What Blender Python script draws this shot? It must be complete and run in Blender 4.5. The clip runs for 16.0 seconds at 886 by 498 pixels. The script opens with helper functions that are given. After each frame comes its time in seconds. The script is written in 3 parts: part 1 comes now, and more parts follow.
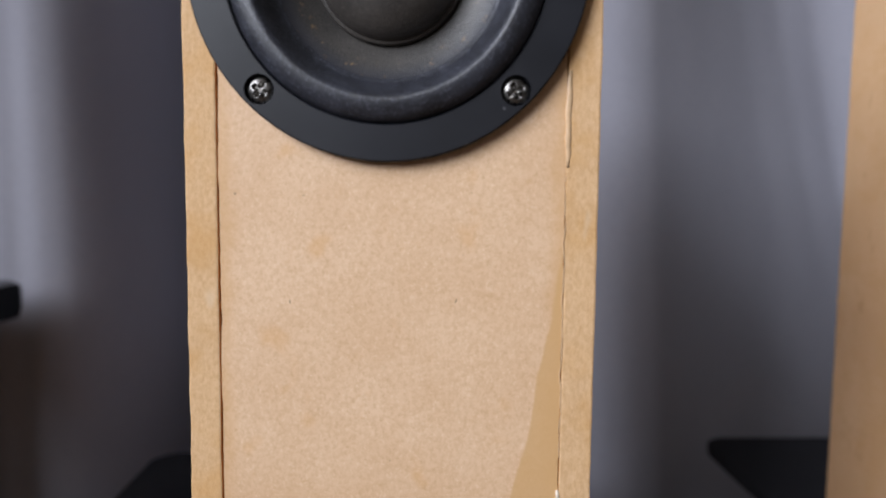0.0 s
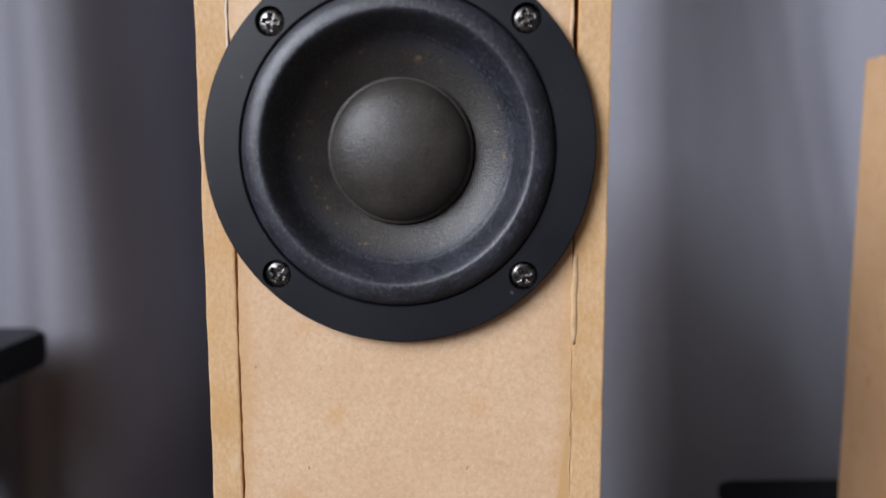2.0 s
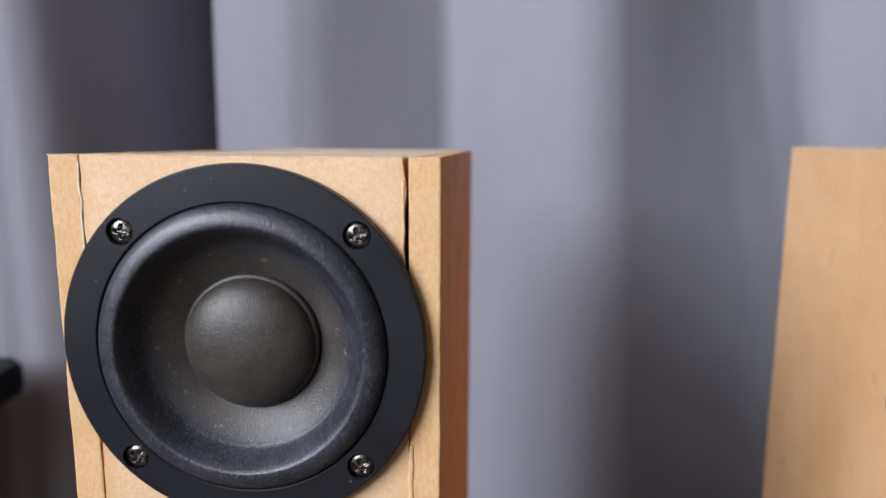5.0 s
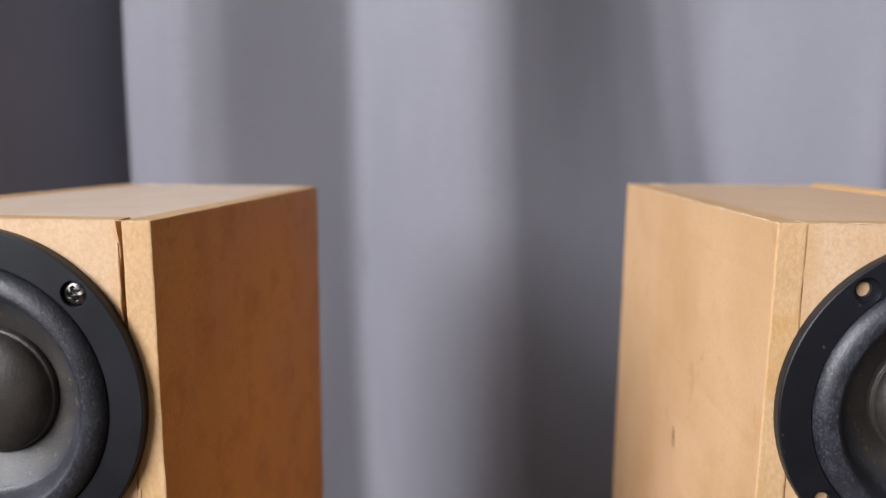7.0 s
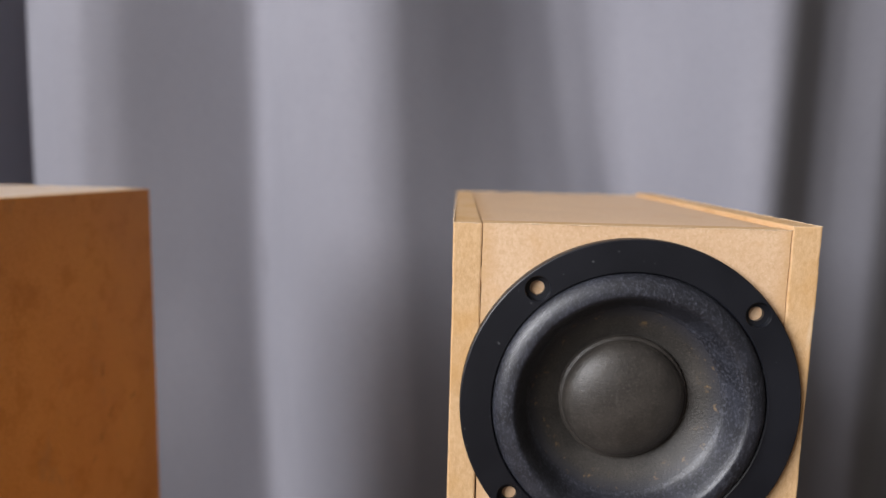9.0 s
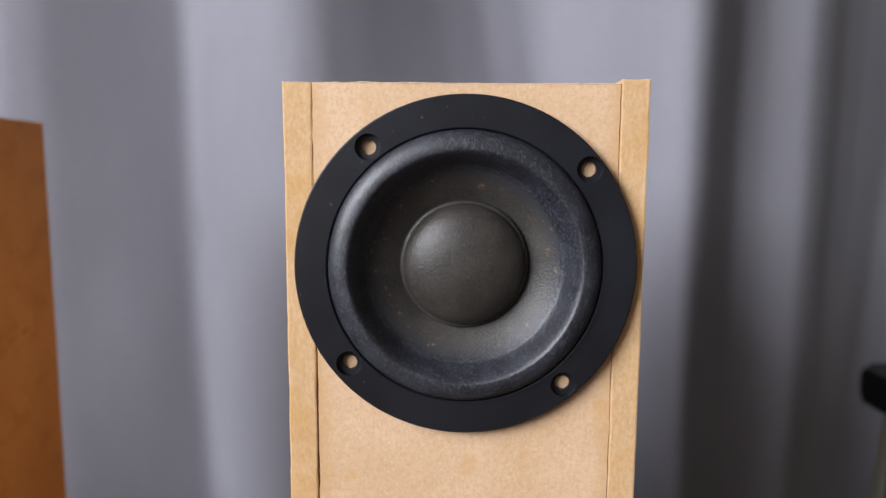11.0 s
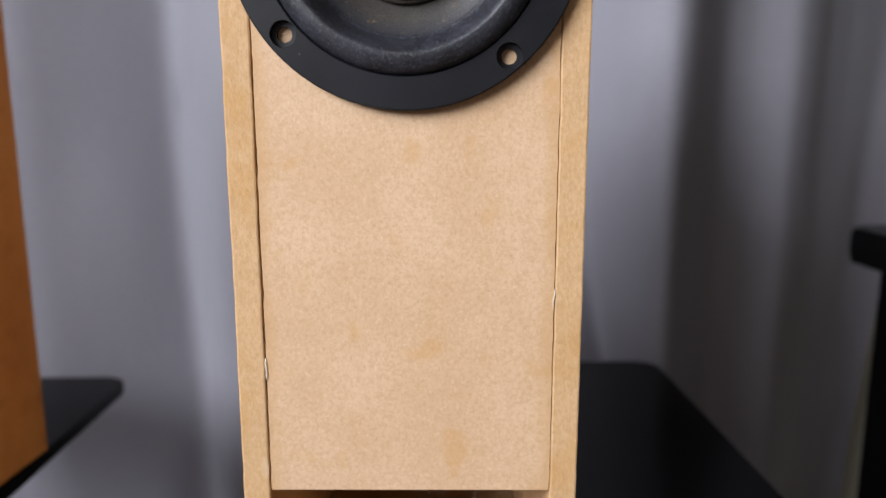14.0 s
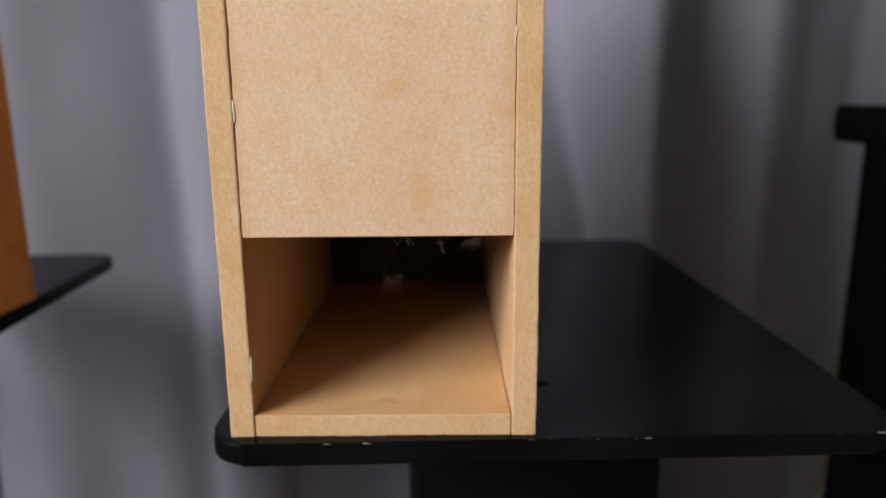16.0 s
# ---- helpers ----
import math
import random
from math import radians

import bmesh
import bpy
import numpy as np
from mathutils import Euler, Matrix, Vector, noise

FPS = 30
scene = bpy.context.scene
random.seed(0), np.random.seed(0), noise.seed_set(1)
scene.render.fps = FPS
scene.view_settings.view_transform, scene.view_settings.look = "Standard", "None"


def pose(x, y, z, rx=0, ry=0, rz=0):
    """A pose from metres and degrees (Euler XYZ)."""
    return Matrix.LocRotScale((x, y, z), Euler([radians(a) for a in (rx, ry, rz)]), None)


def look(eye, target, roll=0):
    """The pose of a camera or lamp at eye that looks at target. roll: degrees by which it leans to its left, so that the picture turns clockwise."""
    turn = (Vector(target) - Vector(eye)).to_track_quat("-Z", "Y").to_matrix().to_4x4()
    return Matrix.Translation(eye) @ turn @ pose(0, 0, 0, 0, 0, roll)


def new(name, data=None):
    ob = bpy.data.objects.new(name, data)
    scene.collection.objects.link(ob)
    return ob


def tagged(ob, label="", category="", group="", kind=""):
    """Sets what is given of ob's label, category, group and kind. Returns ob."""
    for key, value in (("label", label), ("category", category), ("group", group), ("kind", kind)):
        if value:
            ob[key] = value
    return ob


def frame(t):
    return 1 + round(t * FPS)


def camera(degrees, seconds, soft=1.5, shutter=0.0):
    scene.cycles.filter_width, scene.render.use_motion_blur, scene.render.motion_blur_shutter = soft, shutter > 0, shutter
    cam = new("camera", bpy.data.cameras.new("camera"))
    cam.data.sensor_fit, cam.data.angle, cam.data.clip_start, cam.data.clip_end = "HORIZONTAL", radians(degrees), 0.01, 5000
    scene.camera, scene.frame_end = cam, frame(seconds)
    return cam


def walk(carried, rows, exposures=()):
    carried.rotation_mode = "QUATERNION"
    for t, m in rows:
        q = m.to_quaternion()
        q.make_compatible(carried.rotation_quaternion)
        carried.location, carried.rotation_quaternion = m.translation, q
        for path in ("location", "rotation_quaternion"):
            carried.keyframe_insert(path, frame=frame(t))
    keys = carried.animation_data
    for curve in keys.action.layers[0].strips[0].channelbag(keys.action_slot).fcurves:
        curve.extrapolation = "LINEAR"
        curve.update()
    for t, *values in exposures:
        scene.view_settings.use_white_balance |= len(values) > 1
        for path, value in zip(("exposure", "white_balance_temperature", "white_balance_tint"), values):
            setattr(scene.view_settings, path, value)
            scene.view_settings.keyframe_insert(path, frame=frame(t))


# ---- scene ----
cam = camera(63.9, 16.0)
PATH = (
    (0.0, (0.01856, -0.16588, 0.74933), (-0.01717, 0.82965, 0.66195), 0.59),
    (0.5, (0.01836, -0.16951, 0.76385), (-0.02257, 0.82599, 0.67838), 0.17),
    (1.0, (0.01945, -0.17024, 0.77225), (-0.02260, 0.82390, 0.67258), 0.21),
    (1.5, (0.02255, -0.16715, 0.78335), (-0.02486, 0.82636, 0.67990), -0.16),
    (2.0, (0.01911, -0.16822, 0.79622), (-0.03553, 0.82378, 0.68242), -0.07),
    (2.5, (0.01965, -0.16746, 0.80595), (-0.03993, 0.82422, 0.69188), -0.27),
    (3.0, (0.01773, -0.16431, 0.81772), (-0.04686, 0.82676, 0.70102), -0.27),
    (3.2, (0.01767, -0.16535, 0.82305), (-0.05100, 0.82668, 0.71740), -0.26),
    (5.3, (0.07740, -0.16764, 0.85800), (-0.00324, 0.81415, 0.68598), 0.23),
    (5.5, (0.08731, -0.16849, 0.85997), (0.00872, 0.81353, 0.68834), -0.14),
    (6.0, (0.10051, -0.17195, 0.86494), (0.02337, 0.81147, 0.70086), 0.18),
    (6.5, (0.11182, -0.17127, 0.86641), (0.04092, 0.81289, 0.70389), 0.43),
    (7.0, (0.13347, -0.17057, 0.86993), (0.06575, 0.81433, 0.71056), 0.44),
    (7.5, (0.15411, -0.17704, 0.87419), (0.09164, 0.81005, 0.72668), 0.53),
    (8.0, (0.17295, -0.17715, 0.87286), (0.10901, 0.81036, 0.72889), 0.36),
    (8.5, (0.19126, -0.17564, 0.86784), (0.12926, 0.81285, 0.72985), 1.38),
    (9.0, (0.21642, -0.17122, 0.86722), (0.15295, 0.81697, 0.72773), 1.31),
    (9.2, (0.22401, -0.17220, 0.86844), (0.16709, 0.81617, 0.72744), 1.54),
    (11.3, (0.26097, -0.17191, 0.82279), (0.22107, 0.81949, 0.69812), 0.25),
    (11.5, (0.26357, -0.17127, 0.82037), (0.21576, 0.81733, 0.67762), 0.09),
    (12.0, (0.26572, -0.17106, 0.80943), (0.21614, 0.81565, 0.65468), 0.05),
    (12.5, (0.26851, -0.17186, 0.79610), (0.21884, 0.81400, 0.63604), -0.06),
    (13.0, (0.27545, -0.17296, 0.77917), (0.22924, 0.81221, 0.61391), -0.30),
    (13.5, (0.27473, -0.17325, 0.76601), (0.23088, 0.81119, 0.59583), -0.27),
    (14.0, (0.27392, -0.17287, 0.75036), (0.22934, 0.81080, 0.57597), -0.02),
    (14.5, (0.27609, -0.17502, 0.73600), (0.23248, 0.80732, 0.55409), 0.32),
    (15.0, (0.27964, -0.17957, 0.72012), (0.23513, 0.80115, 0.52986), 0.01),
    (15.5, (0.28252, -0.18531, 0.70153), (0.23763, 0.79382, 0.50332), -0.05),
    (16.0, (0.28419, -0.18819, 0.68676), (0.24082, 0.78732, 0.47113), -0.52),
)
walk(cam, [(t, look(eye, target, roll)) for t, eye, target, roll in PATH],
     [(0, -0.30, 6250, 10), (1.5, -0.35, 6250, 10), (3.0, -0.25, 6280, 10), (5.5, 0.0, 6350, 10), (8.0, 0.0, 6800, 10), (9.0, -0.04, 6800, 10),
      (11.5, 0.08, 6450, 10), (12.5, 0.12, 6400, 10), (14.5, -0.02, 6580, 10), (16.0, -0.14, 6650, 10)])
DOF = cam.data.dof
DOF.use_dof, DOF.focus_distance, DOF.aperture_fstop = True, 0.19, 8.5

# ---- world and light ----
world = bpy.data.worlds.new("world")
scene.world = world
world.use_nodes = True
sky = world.node_tree.nodes.new("ShaderNodeTexSky")
sky.sky_type, sky.sun_disc = "NISHITA", False
sky.sun_elevation, sky.sun_rotation = radians(38), radians(200)
world.node_tree.links.new(sky.outputs[0], world.node_tree.nodes["Background"].inputs[0])
world.node_tree.nodes["Background"].inputs[1].default_value = 0.08

WIN_Y0, WIN_Y1, WIN_Z0, WIN_Z1, WEST = -2.80, -0.70, 1.22, 2.35, -1.30
lamp = bpy.data.lights.new("window_light", "AREA")
lamp.shape, lamp.size, lamp.size_y = "RECTANGLE", WIN_Y1 - WIN_Y0, WIN_Z1 - WIN_Z0
lamp.energy, lamp.color = 172, (0.91, 0.93, 1.0)
new("window_light", lamp).matrix_world = look((WEST - 0.05, (WIN_Y0 + WIN_Y1) / 2, (WIN_Z0 + WIN_Z1) / 2),
                                              (0, (WIN_Y0 + WIN_Y1) / 2, (WIN_Z0 + WIN_Z1) / 2))


# ---- materials ----
class Shader:
    """A node material put together call by call."""

    def __init__(self, name, rough=0.6, metal=0.0, coat=0.0, spec=0.5):
        self.mat = bpy.data.materials.new(name)
        self.mat.use_nodes = True
        self.tree = self.mat.node_tree
        self.bsdf = self.tree.nodes["Principled BSDF"]
        for key, value in (("Roughness", rough), ("Metallic", metal), ("Coat Weight", coat), ("Specular IOR Level", spec)):
            self.bsdf.inputs[key].default_value = value
        self.tc = self.tree.nodes.new("ShaderNodeTexCoord").outputs["Object"]

    def put(self, socket, value):
        if hasattr(value, "is_output"):
            self.tree.links.new(value, socket)
        elif isinstance(value, (tuple, list)) and socket.type == "RGBA":
            socket.default_value = (*value[:3], 1)
        else:
            socket.default_value = value

    def shifted(self):
        """Object coordinates shifted by a random amount per object."""
        info = self.tree.nodes.new("ShaderNodeObjectInfo")
        add = self.tree.nodes.new("ShaderNodeVectorMath")
        add.operation = "ADD"
        mul = self.math("MULTIPLY", info.outputs["Random"], 7.3)
        self.tree.links.new(self.tc, add.inputs[0])
        self.tree.links.new(mul, add.inputs[1])
        return add.outputs[0]

    def noise(self, scale, detail=3.0, rough=0.55, stretch=(1, 1, 1), vec=None):
        m = self.tree.nodes.new("ShaderNodeMapping")
        m.inputs["Scale"].default_value = stretch
        self.tree.links.new(vec or self.tc, m.inputs["Vector"])
        n = self.tree.nodes.new("ShaderNodeTexNoise")
        n.inputs["Scale"].default_value, n.inputs["Detail"].default_value, n.inputs["Roughness"].default_value = scale, detail, rough
        self.tree.links.new(m.outputs[0], n.inputs["Vector"])
        return n.outputs["Fac"]

    def math(self, op, a, b=0.0, c=0.0):
        n = self.tree.nodes.new("ShaderNodeMath")
        n.operation = op
        for s, v in zip(n.inputs, (a, b, c)):
            self.put(s, v)
        return n.outputs[0]

    def ramp(self, fac, lo, hi, a=0.0, b=1.0):
        n = self.tree.nodes.new("ShaderNodeMapRange")
        n.interpolation_type = "SMOOTHSTEP"
        for s, v in zip(n.inputs, (fac, lo, hi, a, b)):
            self.put(s, v)
        return n.outputs[0]

    def mix(self, fac, a, b, blend="MIX"):
        n = self.tree.nodes.new("ShaderNodeMix")
        n.data_type, n.blend_type = "RGBA", blend
        self.put(n.inputs[0], fac)
        self.put(n.inputs[6], a)
        self.put(n.inputs[7], b)
        return n.outputs[2]

    def xyz(self):
        n = self.tree.nodes.new("ShaderNodeSeparateXYZ")
        self.tree.links.new(self.tc, n.inputs[0])
        return n.outputs

    def done(self, color, rough=None, height=None, strength=0.3, distance=0.0005):
        self.put(self.bsdf.inputs["Base Color"], color)
        if rough is not None:
            self.put(self.bsdf.inputs["Roughness"], rough)
        if height is not None:
            b = self.tree.nodes.new("ShaderNodeBump")
            b.inputs["Strength"].default_value, b.inputs["Distance"].default_value = strength, distance
            self.tree.links.new(height, b.inputs["Height"])
            self.tree.links.new(b.outputs[0], self.bsdf.inputs["Normal"])
        return self.mat


def mdf_face(name, stained=False, dusty=False):
    """Smooth board face: paper-brown, mottled, with resin spots and stray fibres."""
    s = Shader(name, 0.55, spec=0.42)
    v = s.shifted()
    cloud = s.noise(38, 4, 0.6, vec=v)
    grain = s.noise(760, 7, 0.80, vec=v)
    fibre = s.noise(800, 5, 0.75, (1, 1, 0.35), v)
    cross = s.noise(700, 5, 0.75, (0.4, 1, 1), v)
    fleck = s.noise(230, 3, 0.6, vec=v)
    spots = s.noise(95, 2, 0.4, vec=v)
    dark = s.noise(620, 1, 0.3, (1, 1, 0.6), v)
    c = s.mix(s.ramp(cloud, 0.3, 0.7), (0.71, 0.476, 0.292), (0.78, 0.548, 0.357))
    c = s.mix(s.ramp(grain, 0.42, 0.62, 0.0, 0.48), c, (0.60, 0.37, 0.19))
    c = s.mix(s.ramp(s.noise(780, 2, 0.5, (1, 1, 0.7), v), 0.64, 0.76, 0.0, 0.25), c, (0.50, 0.285, 0.13))
    c = s.mix(s.ramp(fibre, 0.62, 0.74, 0.0, 0.35), c, (0.82, 0.62, 0.42))
    c = s.mix(s.ramp(cross, 0.57, 0.74, 0.0, 0.35), c, (0.57, 0.345, 0.17))
    c = s.mix(s.ramp(fleck, 0.58, 0.78, 0.0, 0.3), c, (0.62, 0.35, 0.15))
    c = s.mix(s.ramp(s.noise(330, 2, 0.5, (1, 1, 0.7), v), 0.64, 0.78, 0.0, 0.35), c, (0.82, 0.62, 0.43))
    chip = s.noise(1300, 2, 0.6, (1, 1, 0.75), v)
    c = s.mix(s.ramp(chip, 0.58, 0.70, 0.0, 0.34), c, (0.86, 0.66, 0.47))
    c = s.mix(s.ramp(chip, 0.42, 0.30, 0.0, 0.34), c, (0.55, 0.325, 0.155))
    c = s.mix(s.ramp(spots, 0.62, 0.76, 0.0, 0.4), c, (0.66, 0.36, 0.13))
    c = s.mix(s.ramp(dark, 0.80, 0.84, 0.0, 0.7), c, (0.16, 0.09, 0.045))
    x, y, z = s.xyz()
    wob = s.math("MULTIPLY_ADD", s.noise(60, 3, 0.6), 0.010, -0.005)
    edge = s.ramp(s.math("ADD", s.math("ABSOLUTE", x), wob), 0.0355, 0.0410, 0.0, 0.5)
    c = s.mix(edge, c, (0.62, 0.36, 0.15))
    rough = s.ramp(cloud, 0.3, 0.7, 0.46, 0.54)
    # patchy whitish colour mixed over the whole board
    if dusty:
        c = s.mix(s.ramp(s.noise(55, 5, 0.7), 0.3, 0.7, 0.35, 0.7), c, (0.80, 0.70, 0.62))
    if stained:
        # glue run down the joint: a wedge that widens towards the lower end
        run = s.math("MAXIMUM", s.math("DIVIDE", s.math("SUBTRACT", 0.160, z), 0.0595), 0.0)
        reach = s.math("MULTIPLY", s.math("POWER", run, 1.3), 0.0100)
        side = s.math("SUBTRACT", x, s.math("SUBTRACT", 0.0410, s.math("MINIMUM", reach, 0.0125)))
        side = s.math("ADD", side, s.math("MULTIPLY_ADD", s.noise(70, 2, 0.5), 0.003, -0.0015))
        wet = s.math("MULTIPLY", s.ramp(side, -0.0004, 0.0004), s.ramp(z, 0.163, 0.150, 0.0, 1.0))
        c = s.mix(s.math("MULTIPLY", wet, 0.8), c, (0.62, 0.375, 0.165))
        rough = s.math("MULTIPLY_ADD", wet, -0.18, rough)
    return s.done(c, rough, s.math("MULTIPLY_ADD", fibre, 1.0, grain), 0.22, 0.0002)


def mdf_edge():
    """Sawn board edge: coarser, more yellow, with fibre bundles."""
    s = Shader("mdf_edge", 0.75, spec=0.25)
    v = s.shifted()
    grain = s.noise(1000, 4, 0.75, (1, 1, 0.6), v)
    cloud = s.noise(60, 3, 0.6, vec=v)
    streak = s.noise(420, 3, 0.65, (1, 1, 0.3), v)
    pale = s.noise(70, 2, 0.5, (1.6, 1, 0.5), v)
    c = s.mix(s.ramp(grain, 0.3, 0.72), (0.72, 0.480, 0.265), (0.61, 0.375, 0.185))
    c = s.mix(s.ramp(cloud, 0.45, 0.7, 0.0, 0.5), c, (0.60, 0.325, 0.105))
    c = s.mix(s.ramp(streak, 0.6, 0.75, 0.0, 0.25), c, (0.78, 0.55, 0.31))
    c = s.mix(s.ramp(pale, 0.70, 0.76, 0.0, 0.5), c, (0.72, 0.56, 0.38))
    return s.done(c, s.ramp(grain, 0.3, 0.7, 0.65, 0.85), s.math("MULTIPLY_ADD", streak, 0.7, grain), 0.4, 0.0004)


def mdf_side(name, low, high, cast, mottle, spec):
    """Outer side of a panel: smooth board, rubbed, with faint vertical cloud and scuffs."""
    s = Shader(name, 0.55, spec=spec)
    v = s.shifted()
    cloud = s.noise(26, 4, 0.6, (1, 1, 0.8), v)
    grain = s.noise(800, 3, 0.7, vec=v)
    scuff = s.noise(48, 5, 0.7, (1, 1.4, 0.8), v)
    c = s.mix(s.ramp(cloud, 0.3, 0.7), low, high)
    c = s.mix(s.ramp(grain, 0.4, 0.7, 0.0, 0.35), c, cast)
    c = s.mix(s.ramp(s.noise(17, 3, 0.6, (1, 1, 0.35), v), 0.50, 0.68, 0.0, 0.5), c, cast)
    c = s.mix(s.ramp(s.noise(52, 5, 0.7, (1, 1, 1.3), v), 0.48, 0.68, 0.0, mottle), c, cast)
    c = s.mix(s.ramp(scuff, 0.60, 0.70, 0.0, 0.4), c, (0.42, 0.22, 0.085))
    return s.done(c, s.ramp(cloud, 0.3, 0.7, 0.45, 0.65), grain, 0.2, 0.0003)


def plastic_black():
    s = Shader("plastic_black", 0.42, spec=0.4)
    g = s.noise(5200, 2, 0.6)
    dust = s.noise(620, 1, 0.3)
    scr = s.noise(150, 2, 0.5, (1, 1, 3))
    c = s.mix(s.ramp(s.noise(40, 3), 0.3, 0.7), (0.007, 0.0077, 0.0108), (0.012, 0.013, 0.0175))
    c = s.mix(s.ramp(dust, 0.74, 0.82, 0.0, 0.4), c, (0.14, 0.14, 0.15))
    c = s.mix(s.ramp(scr, 0.78, 0.82, 0.0, 0.25), c, (0.09, 0.09, 0.1))
    return s.done(c, s.ramp(s.noise(60, 3), 0.3, 0.7, 0.41, 0.46), g, 0.12, 0.0001)


def rubber():
    s = Shader("rubber", 0.42, spec=0.7)
    g = s.noise(2600, 3, 0.75)
    dust = s.noise(1500, 3, 0.75, (1, 1, 0.7))
    wisp = s.noise(120, 4, 0.65)
    c = s.mix(s.ramp(wisp, 0.35, 0.7), (0.0115, 0.0122, 0.0165), (0.027, 0.029, 0.039))
    c = s.mix(s.ramp(dust, 0.47, 0.72, 0.0, 0.6), c, (0.104, 0.109, 0.138))
    return s.done(c, s.ramp(g, 0.3, 0.7, 0.35, 0.52), dust, 0.35, 0.0004)


def cone_paper():
    s = Shader("cone_paper", 0.55, spec=0.5)
    g = s.noise(3400, 3, 0.75)
    x, y, z = s.xyz()
    r = s.math("SQRT", s.math("ADD", s.math("MULTIPLY", x, x), s.math("MULTIPLY", z, z)))
    ring = s.math("MULTIPLY", s.ramp(r, 0.0205, 0.0235), s.ramp(r, 0.0275, 0.0245))
    worn = s.math("MULTIPLY", ring, s.ramp(s.noise(330, 3, 0.7), 0.58, 0.70))
    c = s.mix(s.ramp(s.noise(90, 3), 0.35, 0.7), (0.036, 0.033, 0.030), (0.055, 0.050, 0.045))
    k = s.noise(1800, 3, 0.7)
    c = s.mix(s.ramp(k, 0.52, 0.74, 0.0, 0.5), c, (0.115, 0.103, 0.09))
    c = s.mix(s.ramp(k, 0.46, 0.30, 0.0, 0.6), c, (0.012, 0.011, 0.010))
    c = s.mix(s.ramp(r, 0.0220, 0.0262, 0.0, 0.75), c, (0.030, 0.0315, 0.041))
    c = s.mix(s.math("MULTIPLY", worn, 0.7), c, (0.22, 0.145, 0.07))
    return s.done(c, s.ramp(g, 0.3, 0.7, 0.34, 0.54), k, 0.4, 0.0003)


def cap_paper():
    s = Shader("cap_paper", 0.5, spec=0.5)
    g = s.noise(3600, 3, 0.75)
    k = s.noise(1400, 4, 0.75)
    c = s.mix(s.ramp(s.noise(120, 3), 0.35, 0.7), (0.034, 0.0297, 0.0260), (0.052, 0.0455, 0.0397))
    c = s.mix(s.ramp(k, 0.50, 0.72, 0.0, 0.42), c, (0.11, 0.096, 0.082))
    c = s.mix(s.ramp(k, 0.46, 0.30, 0.0, 0.5), c, (0.010, 0.009, 0.008))
    return s.done(c, s.ramp(g, 0.3, 0.7, 0.32, 0.50), k, 0.45, 0.0003)


def screw_steel():
    s = Shader("screw_steel", 0.28, 1.0)
    n = s.noise(700, 3, 0.6)
    c = s.mix(s.ramp(n, 0.4, 0.65), (0.11, 0.105, 0.10), (0.26, 0.25, 0.235))
    return s.done(c, s.ramp(n, 0.3, 0.7, 0.22, 0.42), n, 0.2, 0.0002)


def lacquer():
    """Black lacquer of the stands, dusty, with small pale nicks."""
    s = Shader("lacquer_black", 0.3, spec=0.08)
    n = s.noise(260, 2, 0.4)
    film = s.noise(14, 4, 0.6)
    c = s.mix(s.ramp(film, 0.3, 0.7), (0.003, 0.003, 0.0035), (0.006, 0.006, 0.0065))
    c = s.mix(s.ramp(n, 0.80, 0.84, 0.0, 0.5), c, (0.25, 0.25, 0.25))
    return s.done(c, s.ramp(film, 0.3, 0.7, 0.17, 0.27), s.noise(350, 2), 0.08, 0.0003)


def fabric():
    s = Shader("curtain_cloth", 0.9, spec=0.15)
    fine = s.noise(1100, 2, 0.6, (1, 1, 1.6))
    slub = s.noise(260, 3, 0.7, (1, 1, 1.5))
    fleck = s.noise(480, 2, 0.5, (1, 1, 1.8))
    wide = s.noise(9, 3, 0.5, (1.5, 1, 0.5))
    c = s.mix(s.ramp(wide, 0.3, 0.7), (0.272, 0.270, 0.309), (0.305, 0.302, 0.343))
    c = s.mix(s.ramp(slub, 0.45, 0.75, 0.0, 0.25), c, (0.17, 0.172, 0.20))
    c = s.mix(s.ramp(fleck, 0.62, 0.75, 0.0, 0.45), c, (0.13, 0.13, 0.145))
    c = s.mix(s.ramp(fine, 0.6, 0.75, 0.0, 0.35), c, (0.36, 0.36, 0.40))
    s.bsdf.inputs["Sheen Weight"].default_value = 0.15
    h = s.math("MULTIPLY_ADD", slub, 0.8, fine)
    return s.done(c, None, h, 0.45, 0.0006)


def plaster(name, a, b):
    s = Shader(name, 0.85, spec=0.2)
    n = s.noise(6, 4)
    g = s.noise(220, 3)
    return s.done(s.mix(s.ramp(n, 0.3, 0.7), a, b), None, g, 0.2, 0.0008)


def floor_wood():
    s = Shader("floor_wood", 0.45, spec=0.35)
    n = s.noise(9, 4, 0.6, (1, 9, 1))
    g = s.noise(90, 3, 0.6, (1, 14, 1))
    c = s.mix(s.ramp(n, 0.3, 0.7), (0.075, 0.045, 0.026), (0.11, 0.068, 0.04))
    c = s.mix(s.ramp(g, 0.45, 0.7, 0.0, 0.4), c, (0.15, 0.075, 0.03))
    return s.done(c, s.ramp(n, 0.3, 0.7, 0.38, 0.55), g, 0.15, 0.0006)


def plain(name, color, rough, spec=0.4, scale=300):
    s = Shader(name, rough, spec=spec)
    n = s.noise(scale, 3)
    dim = tuple(0.8 * c for c in color)
    return s.done(s.mix(s.ramp(n, 0.35, 0.7), color, dim), None, n, 0.2, 0.0003)


